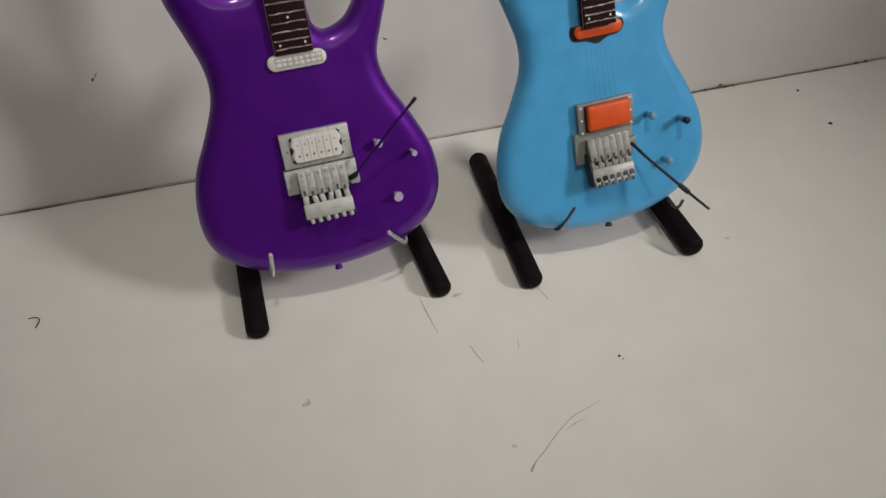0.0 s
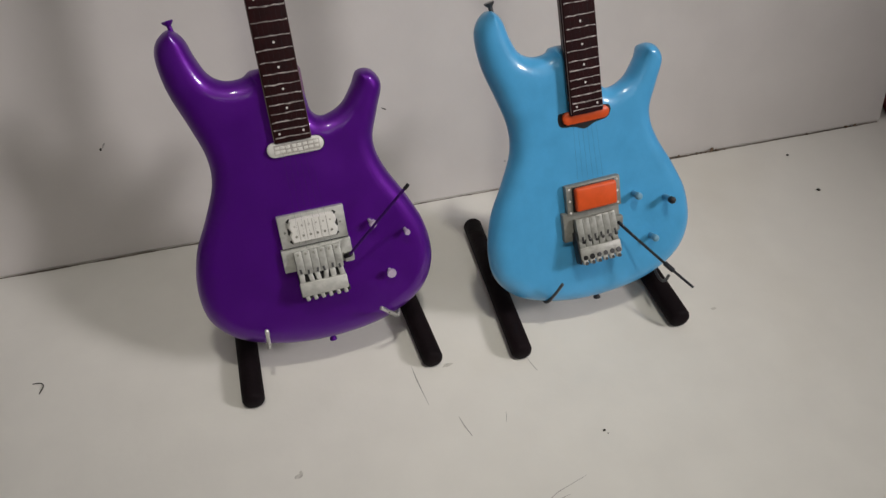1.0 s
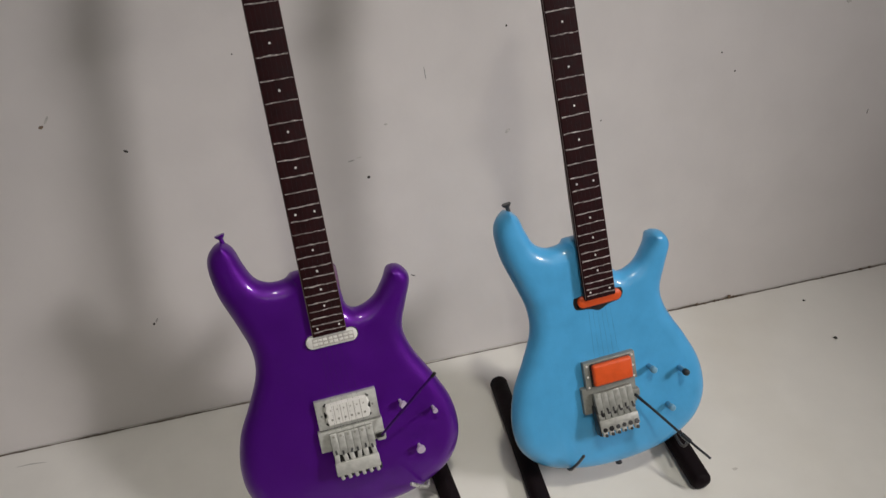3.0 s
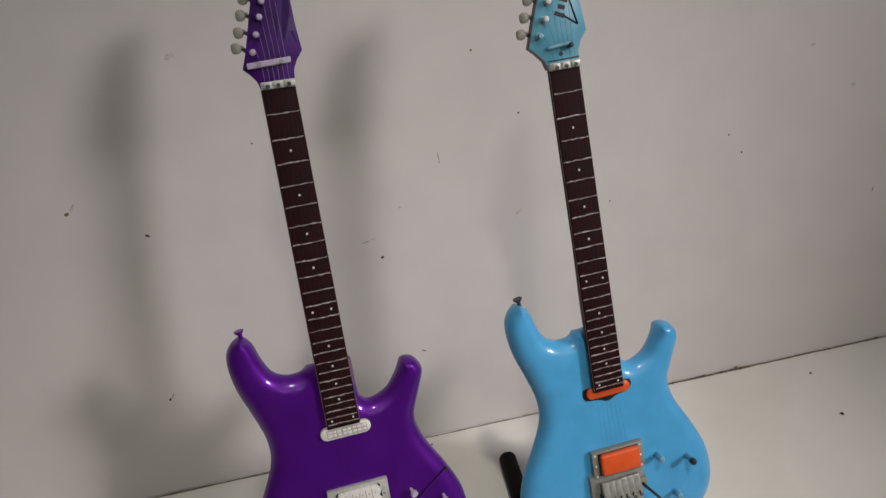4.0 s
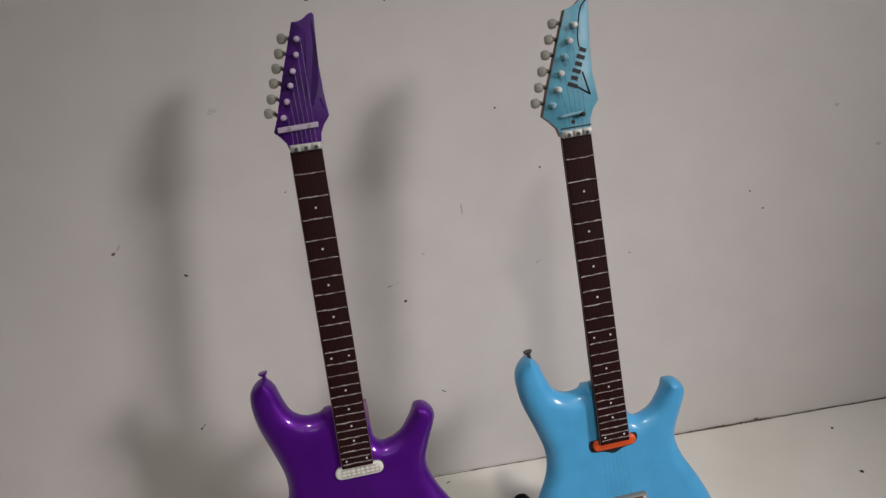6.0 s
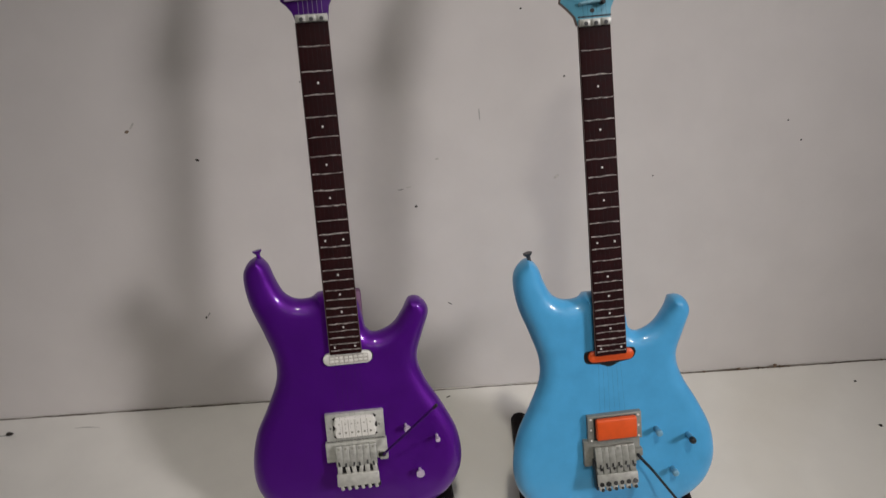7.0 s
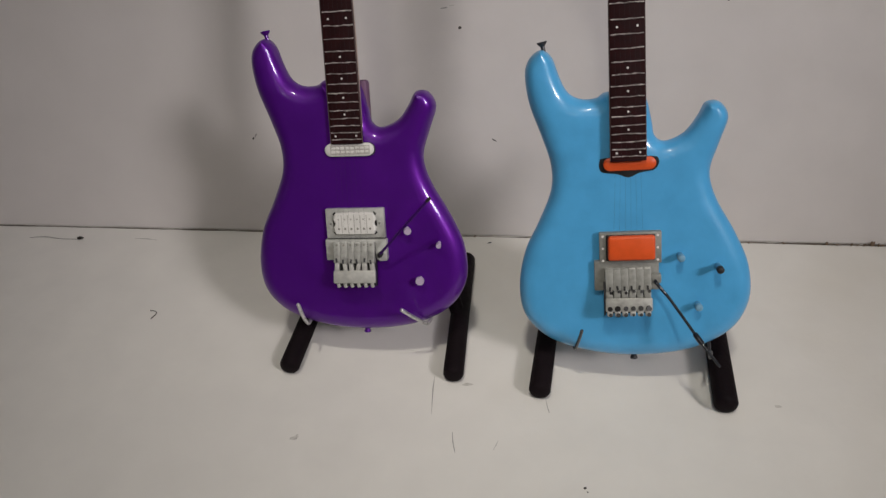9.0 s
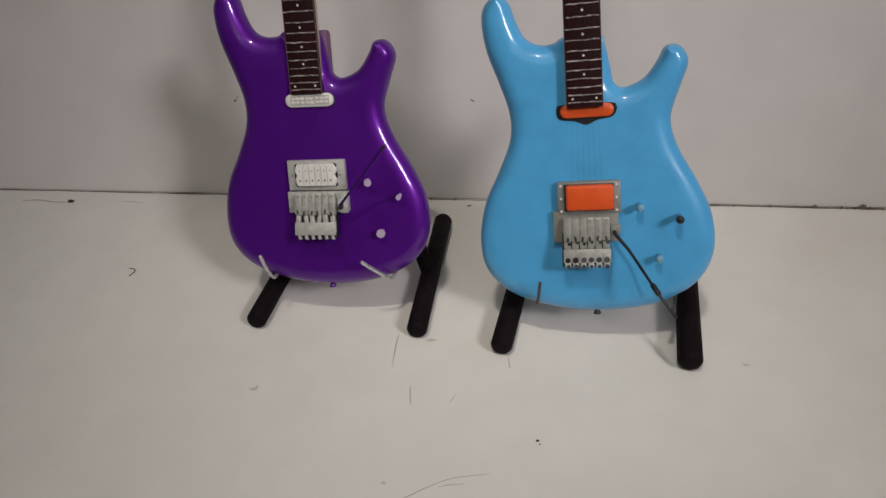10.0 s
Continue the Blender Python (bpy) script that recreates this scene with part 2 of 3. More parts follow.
rnd = random.Random(5)
for x0 in range(-510, 286, 34):
    xs = [x0 + 2.0 * k for k in range(18)]
    xs = [x for x in xs if x < 286]
    wide = [(0.75 if x > 60 else 0.45) + 1.2 * abs(noise.noise((x * 0.03, 3.1, 0))) + rnd.uniform(0, 0.3) for x in xs]
    part("joint_grime", strip([(x, edge_y(x) - 0.35 + rnd.uniform(-0.12, 0.12)) for x in xs], wide, 0.12), JOINT, floor, smooth=False)

# unseen room added to enclose the set; its plaster bounces fill light
room_z = -10
for name, args, m in (
    ("room_floor", (-25, -650, room_z - 50, 2550, 2400, 100), ROOM_FLOOR),
    ("ceiling", (-25, -650, 2400, 2550, 2400, 100), ROOM),
    ("wall_north", (-25, 500, 1170, 2550, 100, 2360), ROOM),
    ("wall_south", (-25, -1800, 1170, 2550, 100, 2360), ROOM),
    ("wall_west", (-1250, -650, 1170, 100, 2200, 2360), ROOM),
):
    tagged(part(name, box(*args), m), "plain plastered surface of an added, unseen room" if m is ROOM else "plain dull floor of an added, unseen room", name.split("_")[0], kind="structure")
tagged(part("wall_east", box(1200, -650, 1170, 100, 2200, 2360), ROOM), "plain plastered surface of an added, unseen room", "wall", kind="structure")
# unseen lamp bodies; both lights are placed from the shadows they cast
lamp = tagged(new("wall_lamp"), "short white lamp head fixed to the wall", "lamp")
part("arm", box(1090, -860, 930, 120, 40, 40, 4), CREAM, lamp)
head = part("housing", box(0, 0, 24, 320, 260, 40, 5), CREAM, lamp)
head.matrix_world = look(TUBE, TUBE_AIM)
pendant = tagged(new("pendant_lamp"), "small white pendant lamp hanging on a cord", "lamp")
part("shade", tube([(-20, -520, 1328), (-20, -520, 1340), (-20, -520, 1400)], [60, 56, 16], 24, dome=False), CREAM, pendant)
part("cord", tube([(-20, -520, 1400), (-20, -520, 2350)], 3, 8, dome=False), BLACK, pendant)
# unseen lamp added for ambient fill, bounced off the ceiling
bounce_fill = tagged(new("bounce_fill"), "added fill lamp, unseen: tall white pole with an open bowl lighting the ceiling", "floor lamp")
part("base", tube([(50, -1500, -10), (50, -1500, 12)], [130, 125], 24, dome=False), CREAM, bounce_fill)
part("pole", tube([(50, -1500, 10), (50, -1500, 980)], 12, 12, dome=False), CREAM, bounce_fill)
part("bowl", tube([(50, -1500, 970), (50, -1500, 990), (50, -1500, 1040), (50, -1500, 1088)], [20, 70, 140, 165], 24, dome=False), CREAM, bounce_fill)

# ---- guitars ----
# half outline control points run round the body from the upper horn; x to the right, y up the neck
BODY = [(-28.9, 111.5), (-33.0, 108.8), (-34.7, 103.5), (-33.6, 93.5), (-29.9, 82.0), (-27.2, 72.0), (-27.6, 62.8), (-32.2, 51.8), (-37.4, 41.2),
        (-40.1, 28.5), (-38.9, 17.0), (-32.2, 8.4), (-21.6, 3.2), (-7.8, 0.3), (7.9, 0.2), (22.2, 3.0), (34.1, 9.9), (39.8, 20.6), (39.3, 33.6), (34.5, 45.6),
        (28.0, 58.0), (25.8, 67.5), (28.6, 77.0), (31.3, 85.4), (28.6, 90.5), (24.2, 90.7), (21.4, 86.2), (17.2, 81.0), (11.0, 78.5), (7.6, 80.6), (6.6, 86.0),
        (4.0, 94.5), (-4.0, 96.0), (-8.5, 96.0), (-11.6, 94.3), (-16.6, 94.3), (-20.8, 97.0), (-23.4, 102.6), (-25.4, 108.6)]
HEAD_P = [(-5.5, -0.5), (-6.3, 2.2), (-8.1, 4.6), (-9.9, 6.3), (-8.1, 10.9), (-3.9, 25.0), (1.8, 42.0), (3.7, 42.0), (5.4, 42.5), (7.5, 44.0), (9.0, 44.5), (9.6, 43.6),
          (9.1, 35.9), (8.7, 26.9), (8.9, 17.6), (9.6, 9.8), (7.4, 7.0), (6.0, 4.2), (5.4, -0.5)]
HEAD_B = [(-5.5, -0.5), (-6.4, 2.6), (-8.9, 5.4), (-11.2, 7.5), (-8.5, 15.8), (-3.1, 30.3), (1.5, 42.7), (3.1, 43.0), (5.7, 44.0), (7.6, 45.4), (9.6, 45.9), (10.2, 45.0),
          (9.8, 39.6), (8.9, 30.2), (8.6, 20.6), (9.7, 10.4), (7.4, 7.6), (6.0, 4.4), (5.4, -0.5)]
NUT_Y, SCALE = 193.0, 157.0


def fret_y(k):
    return NUT_Y - SCALE * (1 - 2 ** (-k / 12))


def board_half(y):
    return 5.25 + (NUT_Y - y) / (NUT_Y - 76) * 0.4


def screw(parent, x, y, z, ang, mat, reach=3.1):
    """A countersunk screw used as a strap pin, standing out in the plane of the body."""
    d = Vector((math.cos(radians(ang)), math.sin(radians(ang)), 0))
    p = Vector((x, y, z))
    part("strap_pin", tube([p - d * 2, p + d * (reach - 1.5), p + d * (reach - 0.5), p + d * reach], [0.75, 0.75, 1.7 * reach / 3.1, 1.75 * reach / 3.1], 14, dome=False), mat, parent, "small countersunk screw")


def guitar(paint, head_paint, neck_mat, head_wood, orange, board_top, drop, nx, hx, hy):
    """board_top: the fingerboard over the body's face at its lower end; drop: how far the neck falls back for each millimetre; nx: the neck's shift aside; hx, hy: the bridge's."""
    g = new("electric_guitar")

    def board_z(y):
        return board_top - (y - 76) * drop

    ease = [(6.0, -11.0), (4.0, -10.6), (2.2, -9.6), (0.9, -8.2), (0.2, -6.8), (0.0, -5.6), (0.12, -4.6), (0.5, -3.5), (1.2, -2.4), (2.2, -1.4), (3.5, -0.65), (5.0, -0.18), (6.6, 0.0)]
    wide = (1.018, 1.0) if orange else (1.018, 1.014)
    part("body", layered(closed_curve([(x * wide[x > 0], y) for x, y in BODY], 5), ease), paint, g)
    part("neck_heel", box(-0.8 if orange else 0.6, 86.5, -7.2, 11.6 if orange else 12.6, 18.0, 5.0, 1.2), paint if orange else HEEL_GLOSS, g)
    # neck: a round-backed bar under the fingerboard
    nb = bmesh.new()
    rows = []
    for y in (78.0, 96.0, 110.0, 130.0, 150.0, 170.0, 186.0, 194.0):
        h, top = board_half(y) - 0.15, board_z(y) - 1.6
        deep = 4.6 if y > 112 else 6.2
        rows.append([nb.verts.new((nx + h * math.copysign(abs(math.cos(a)) ** 0.4, math.cos(a)), y, top - deep * math.sin(a) ** 0.75)) for a in (math.pi * k / 12 for k in range(13))])
    for a, b in zip(rows, rows[1:]):
        for k in range(12):
            nb.faces.new((a[k], a[k + 1], b[k + 1], b[k]))
        nb.faces.new((a[0], b[0], b[12], a[12]))
    nb.faces.new(rows[0]), nb.faces.new(rows[-1])
    part("neck", nb, neck_mat, g)
    fb = bmesh.new()
    ends = []
    for y in (73.6, 120.0, 160.0, NUT_Y - 0.8):
        h, z = board_half(y), board_z(y)
        hl = h + 0.3
        ends.append([fb.verts.new((nx + c, y, z + d)) for c, d in ((-hl, -1.9), (-hl, -0.45), (-h, 0.0), (h - 0.4, 0.0), (h, -0.25), (h, -1.9))])
    for a, b in zip(ends, ends[1:]):
        for k in range(6):
            fb.faces.new((a[k], a[(k + 1) % 6], b[(k + 1) % 6], b[k]))
    fb.faces.new(ends[0]), fb.faces.new(ends[-1])
    part("fretboard", fb, ROSEWOOD, g, "dark rosewood fingerboard")
    for side in (-1, 1):
        part("binding", tube([(nx + side * (board_half(y) + (0.05 if side > 0 else 0.32)), y, board_z(y) - 0.42) for y in (74.0, 120.0, NUT_Y - 1.0)], 0.16, 6, dome=False), BINDING, g, "thin worn edge of the fingerboard")
    r = random.Random(11 if orange else 7)
    for k in range(1, 25):
        y = fret_y(k)
        left, right = nx - board_half(y) - 0.1 + r.uniform(0.0, 0.6), nx + board_half(y) - r.uniform(0.0, 0.4)
        line = [(left + (right - left) * i / 7, y + r.uniform(-0.13, 0.13), board_z(y) + r.uniform(-0.05, 0.03)) for i in range(8)]
        part("fret", tube(line, [r.uniform(0.11, 0.28) for _ in line], 6, dome=False), FRET, g)
    for k, offs in ((3, (0,)), (5, (0,)), (7, (0,)), (9, (0,)), (12, (-3.2, 3.2)), (15, (0,)), (17, (0,)), (19, (0,)), (21, (0,)), (24, (-3.9, 3.7))):
        y = (fret_y(k) + fret_y(k - 1)) / 2
        for x in offs:
            part("position_dot", tube([(nx + x, y, board_z(y) - 0.4), (nx + x, y, board_z(y) + 0.06)], 0.38, 12, dome=False), PEARL, g)
    # headstock with its painted face
    top = board_z(NUT_Y) - 0.6
    outline = [Vector(p) for p in (HEAD_B if orange else HEAD_P)]
    tilt = Matrix.Translation((nx, NUT_Y, top)) @ Matrix.Rotation(radians(-1.0), 4, "X")
    hs = layered(outline, [(0.5, -4.2), (0.0, -3.8), (0.0, -0.5)])
    hs.transform(tilt)
    part("headstock", hs, head_wood, g)
    hf = layered(outline, [(0.0, -0.5), (0.0, -0.12), (0.15, 0.0)])
    hf.transform(tilt)
    part("head_facing", hf, head_paint, g)

    def on_head(bm):
        bm.transform(tilt)
        return bm

    part("nut", box(nx, NUT_Y + 0.2, board_z(NUT_Y) + 0.1, 10.9, 2.5, 2.2, 0.3), NICKEL, g, "grey metal locking nut")
    for x in (-3.4, 0.0, 3.4):
        part("nut_clamp", box(nx + x, NUT_Y + 0.2, board_z(NUT_Y) + 1.35, 2.6, 2.1, 0.9, 0.25), NICKEL, g)
        part("clamp_bolt", tube([(nx + x, NUT_Y - 0.1, board_z(NUT_Y) + 1.7), (nx + x, NUT_Y - 0.1, board_z(NUT_Y) + 2.05)], 0.7, 10, dome=False), DARK_WIRE, g)
    if orange:
        part("string_retainer", on_head(tube(bend([(-4.6, 6.2, 0.0), (-4.5, 6.5, 1.2), (-0.5, 6.9, 1.5), (3.0, 6.9, 1.3)], 4), 0.55, 8)), POST_BLUE, g, "bent wire string retainer")
        part("retainer_post", on_head(tube([(2.8, 6.4, 0.0), (2.8, 6.4, 2.4)], 0.85, 10)), BLACK, g)
        # black disc on the head below the retainer wire
        part("retainer_spot", on_head(tube([(-0.5, 4.1, -0.2), (-0.5, 4.1, 0.08)], 0.8, 10, dome=False)), BLACK, g)
        part("veneer_line", on_head(box(0.2, 2.2, 0.05, 11.4, 0.5, 0.12)), BLACK, g)
    else:
        part("string_retainer", on_head(box(-1.5, 7.1, 0.9, 13.9, 1.9, 1.3, 0.3, turn=2)), KNOB_PINK, g, "flat metal string bar")
        for x in (-4.6, 2.4):
            part("bar_screw", on_head(tube([(x, 7.0, 1.4), (x, 7.1, 1.85)], 0.75, 10, dome=False)), SATIN, g)
    (px0, py0), (px1, py1) = ((-7.3, 10.9), (3.5, 37.2)) if orange else ((-5.4, 11.1), (2.9, 36.2))
    (bx0, by0), (bx1, by1) = ((-12.6, 12.6), (-2.8, 38.8)) if orange else ((-10.6, 12.9), (-2.3, 37.3))
    knob = closed_curve([(2.3, 0.55), (1.5, 0.75), (0.9, 1.55), (-0.6, 1.7), (-1.5, 0.95), (-1.5, -0.95), (-0.6, -1.7), (0.9, -1.55), (1.5, -0.75), (2.3, -0.55)], 3)
    for i in range(6):
        t = i / 5
        px, py = px0 + (px1 - px0) * t + r.uniform(-0.2, 0.2), py0 + (py1 - py0) * t + r.uniform(-0.2, 0.2)
        bx, by = bx0 + (bx1 - bx0) * t, by0 + (by1 - by0) * t + r.uniform(-0.15, 0.15)
        lx, ly = r.uniform(-0.5, 0.5), r.uniform(-0.5, 0.1)
        tuner = part("tuner", on_head(tube([(px, py, -0.4), (px, py, 0.5), (px, py, 0.6), (px + lx * 0.6, py + ly * 0.5, 1.7)], [1.35, 1.3, 0.85, 0.8], 12, dome=False)), POST_BLUE if orange else HEAD_PURPLE, g, "machine head with a painted post")
        part("tuner_cap", on_head(tube([(px + lx * 0.6, py + ly * 0.5, 1.5), (px + lx, py + ly, 2.5)], 1.0, 12)), KNOB_PINK if not orange else (PEARL if i in (1, 2, 4, 5) else POST_BLUE), tuner, "pale worn post top")
        part("tuner_shaft", on_head(tube([(bx + 1.6, by, -2.4), (px - 1.6, py + 0.3, -2.4)], 0.65, 8, dome=False)), DARK_WIRE, tuner)
        part("tuner_button", on_head(layered([Vector((p.x + bx, p.y + by)) for p in knob], [(0.5, -3.3), (0.0, -2.9), (0.0, -2.1), (0.5, -1.7)])), TUNER, tuner, "olive-grey pearl button")
        # string from the post to the nut
        sx = nx - 3.9 + 1.56 * i
        part("string", tube([tilt @ Vector((px + 0.9, py, 1.3)), tilt @ Vector((-3.9 + 1.56 * i, 6.9, 1.65 if not orange else 0.75)), (sx, NUT_Y + 0.2, board_z(NUT_Y) + 1.2)], 0.04 if orange else 0.055, 5, dome=False), STRING if orange else HEAD_STRING, g, "thin wire string")
        low = (sx * 1.02, 76, board_z(76) + 1.1)
        if orange:
            part("string", tube([(sx, NUT_Y + 0.2, board_z(NUT_Y) + 1.2), low, (sx * 1.04, 73.5, 1.8)], 0.018, 5, dome=False), STRING, g, "thin dark string")
            part("string", tube([(sx * 1.08, 69.2, 0.3), (sx * 1.25, 49.0 + hy, 2.4)], 0.018, 5, dome=False), STRING, g, "thin dark string")
        else:
            part("string", tube([(sx, NUT_Y + 0.2, board_z(NUT_Y) + 1.2), low, (sx * 1.35 + hx, 36, 5.6)], 0.018, 5, dome=False), STRING, g, "thin dark string")
    if orange:
        # lettering on the head is drawn as plain strokes
        part("head_mark", on_head(tube(bend([(9.4, 44.9, 0.03), (7.3, 42.8, 0.03), (5.9, 38.3, 0.03), (4.9, 32.8, 0.03), (5.0, 29.3, 0.03)], 5), 0.24, 5)), BLACK, g)
        for i in range(6):
            part("head_mark", on_head(box(6.2 - 1.06 * i, 28.3 - 2.3 * i, 0.04, 2.5 + 0.5 * (i % 2) + 0.6 * (i == 5), 1.45, 0.14, turn=-24)), BLACK, g)
        for a, b in (((5.1, 20.8), (6.9, 12.8)), ((6.9, 12.8), (2.4, 16.2))):
            part("head_mark", on_head(tube([(*a, 0.03), (*b, 0.03)], 0.3, 5)), BLACK, g)
    else:
        # darker brush strokes left in the paint of the head
        for pts, w in (([(8.4, 41.5), (8.3, 33.0), (6.6, 22.0), (4.4, 13.8)], (0.5, 1.3, 2.4, 1.0)), ([(5.6, 38.0), (4.4, 28.0), (2.4, 15.0)], (0.3, 0.6, 0.9)), ([(7.4, 16.0), (8.3, 12.4)], (0.6, 0.4)), ([(-6.0, 10.0), (-3.0, 19.0), (0.6, 30.0)], (0.5, 0.9, 0.4))):
            pp = [Vector((q.x, q.y)) for q in bend([(*q, 0) for q in pts], 5)]
            ww = [float(np.interp(k / (len(pp) - 1) * (len(pts) - 1), range(len(pts)), w)) for k in range(len(pp))]
            part("brush_stroke", on_head(strip(pp, ww, 0.03)), HEAD_DARK, g, "darker streak of purple paint", smooth=False)
    # neck pickup
    if orange:
        part("pickup_cavity", layered(closed_curve([(-11.1, 73.4), (-11.2, 71.0), (-10.0, 69.4), (-5.4, 68.8), (-1.6, 67.4), (2.2, 68.9), (6.6, 69.6), (8.2, 71.2), (8.4, 73.2), (6, 74.4), (-9, 74.4)], 3), [(0.0, -0.4), (0.0, 0.12)]), BLACK, g)
        part("neck_pickup", layered([p + Vector((-1.2, 72.2)) for p in rounded_bar(8.7, 4.3)], [(0.0, -0.2), (0.0, 1.2), (0.5, 1.6)]), ORANGE, g, "orange single pickup in a black cavity")
    else:
        part("pickup_cavity", layered([p + Vector((0.3, 71.2)) for p in rounded_bar(9.3, 5.0)], [(0.0, -0.4), (0.0, 0.1)]), BLACK, g)
        npk = part("neck_pickup", layered([p + Vector((0.0, 71.3)) for p in rounded_bar(9.1, 4.7)], [(0.0, -0.3), (0.0, 1.2), (0.5, 1.6)]), CREAM, g, "cream white single pickup")
        part("pickup_window", box(0.4, 71.3, 1.62, 14.6, 3.2, 0.14), GROOVE, npk)
        for x0 in range(8):
            for y0 in (70.6, 72.0):
                part("pickup_bar", box(-5.9 + 1.8 * x0 + r.uniform(-0.15, 0.15), y0 + r.uniform(-0.12, 0.12), 1.72, r.uniform(1.2, 1.6), r.uniform(0.75, 1.1), 0.16, 0.05, turn=r.uniform(-4, 4)), CREAM, npk)
    # bridge pickup in its ring
    metal = SATIN if orange else NICKEL
    cx = hx
    thick = 2.6 if orange else 1.9
    ring = part("pickup_ring", box(cx, 44.0 + hy, thick - 1.3, 21.0 if orange else 22.2, 11.2, 2.6, 0.3), metal, g, "grey metal pickup ring")
    if orange:
        part("humbucker", box(cx + 0.3, 44.3 + hy, thick + 0.9, 15.9, 8.8, 2.6, 1.0, segments=3), ORANGE, ring, "orange humbucker cover")
        # black sheet, showing mostly at the cover's left, stands in for its shadow
        part("slot_and_shadow", box(cx + 0.0, 44.2 + hy, thick, 16.6, 9.3, 0.3, 0.1), BLACK, ring)
    else:
        quarter = [(7.35, 0.0), (7.7, 0.8), (8.0, 1.7), (7.5, 3.3), (5.9, 4.1)]
        shape = closed_curve(quarter + [(-x, y) for x, y in quarter[::-1]] + [(-x, -y) for x, y in quarter[1:]] + [(x, -y) for x, y in quarter[:0:-1]], 3)
        hb = part("humbucker", layered([Vector((p.x + cx, p.y + 44.1 + hy)) for p in shape], [(0.0, 1.6), (0.0, 2.8), (0.5, 3.3)]), CREAM, ring, "cream white double-coil humbucker")
        for sx in (-1, 1):
            for sy in (-1, 1):
                # black corner and side openings in the ring
                part("slot_and_shadow", box(cx + 7.5 * sx, 44.1 + hy + 3.6 * sy, 1.92, 1.3, 1.1, 0.16, turn=-40 * sx * sy), BLACK, ring)
            part("slot_and_shadow", box(cx + 7.9 * sx, 44.1 + hy, 1.92, 0.9, 2.2, 0.16), BLACK, ring)
        for i in range(5):
            part("coil_groove", box(cx - 4.72 + 2.36 * i, 44.1 + hy, 3.26, 0.28, 6.8, 0.1), GROOVE, hb)
        for i in range(6):
            for y in (42.3, 45.9):
                part("pole_piece", tube([(cx - 5.9 + 2.36 * i, y + hy, 3.0), (cx - 5.9 + 2.36 * i, y + hy, 3.36)], 0.45 if y < 44 else 0.36, 8, dome=False), TUNER if y < 44 else GROOVE, hb)
    for x in (-9.3, 9.2):
        for y in ((-4.4, 0.0, 4.4) if orange else (0.0,)):
            part("ring_screw", tube([(cx + x, 44.0 + hy + y, thick - 0.2), (cx + x, 44.0 + hy + y, thick + 0.2)], 0.42, 10, dome=False), PEARL if orange else SATIN, ring)
    # tremolo bridge: a flat base plate, and over it a block that rises towards the tail
    low_y, high_y = (27.6, 38.4) if orange else (30.0, 37.9)
    br = part("bridge_plate", box(cx - 1.2 * orange - 0.2, (low_y + high_y) / 2, 1.0, 22.0 if orange else 23.4, high_y - low_y, 2.6, 0.3), metal, g, "grey metal tremolo base plate")
    if not orange:
        part("bridge_gap", box(cx, 38.2, 0.5, 22.2, 0.6, 1.0), BLACK, br)
    bx = cx - 1.0 if orange else cx - 0.4
    rise = Matrix.Translation((bx, 36.2 if orange else 37.2, 3.3)) @ Matrix.Rotation(radians(-15.0), 4, "X")

    def raised(bm):
        bm.transform(rise)
        return bm

    part("bridge_block", raised(box(0, -8.6, -2.6, 15.4, 14.6, 3.6, 0.2)), BLACK, br, "black tremolo block")
    part("saddle_bed", raised(box(0, -3.9, -0.1, 15.5, 7.7, 2.3, 0.3)), SATIN if orange else SADDLE, br)
    for i in range(6):
        x = -6.45 + 2.58 * i
        sl = part("saddle", raised(box(x, -3.9 + r.uniform(-0.15, 0.15), 0.15, 2.57 if orange else 2.52, 7.8, 2.4 + r.uniform(-0.1, 0.1), 0.1 if orange else 0.15)), SATIN if orange else SADDLE, br, "dull metal saddle block")
        part("saddle_bolt", raised(tube([(x, -1.1, 1.2), (x, -1.1, 1.55)], 0.4, 8, dome=False)), SATIN if orange else TUNER, sl)
        part("saddle_edge", raised(box(x, -0.25, 1.25, 2.0, 0.5, 0.4, 0.12)), BAR if orange and i > 2 else metal, sl)
        part("saddle_slot", raised(box(x + r.uniform(-0.3, 0.3), -7.0 + r.uniform(-0.4, 0.4), 1.3, 0.7, 1.5, 0.35, turn=r.uniform(-15, 15))), BLACK if orange else DARK_WIRE, sl)
        if orange:
            part("saddle_hole", raised(tube([(x + 0.5, -8.5, 0.2), (x + 0.5 + r.uniform(-0.3, 0.3), -8.5 + r.uniform(-0.4, 0.4), 1.12)], 0.55, 8, dome=False)), BLACK, sl)
        part("lock_screw", raised(box(x + r.uniform(-0.25, 0.25), -9.2, 0.0, (2.25 if orange else 1.75) + r.uniform(-0.2, 0.2), 3.6, 1.5, 0.3, turn=r.uniform(-10, 10))), SATIN if orange else BAR, br)
        part("fine_tuner", raised(box(x + (0 if orange else 0.2), -15.6, 0.2 - 0.3 * (not orange), 1.35 + 0.6 * orange, 2.6, 1.4, 0.35, turn=0 if orange else r.uniform(8, 22))), BAR, br, "small fine tuner lever")
        if not orange:
            part("tuner_gap", raised(box(x + 1.3, -15.3, -0.2, 1.2, 1.9, 1.2, 0.1)), BLACK, br)
        if orange:
            part("tuner_hole", raised(tube([(x + 0.1, -14.2, 0.6), (x + 0.1 + r.uniform(-0.25, 0.25), -14.2 + r.uniform(-0.15, 0.15), 1.34)], r.uniform(0.8, 1.05), 10, dome=False)), BLACK, br)
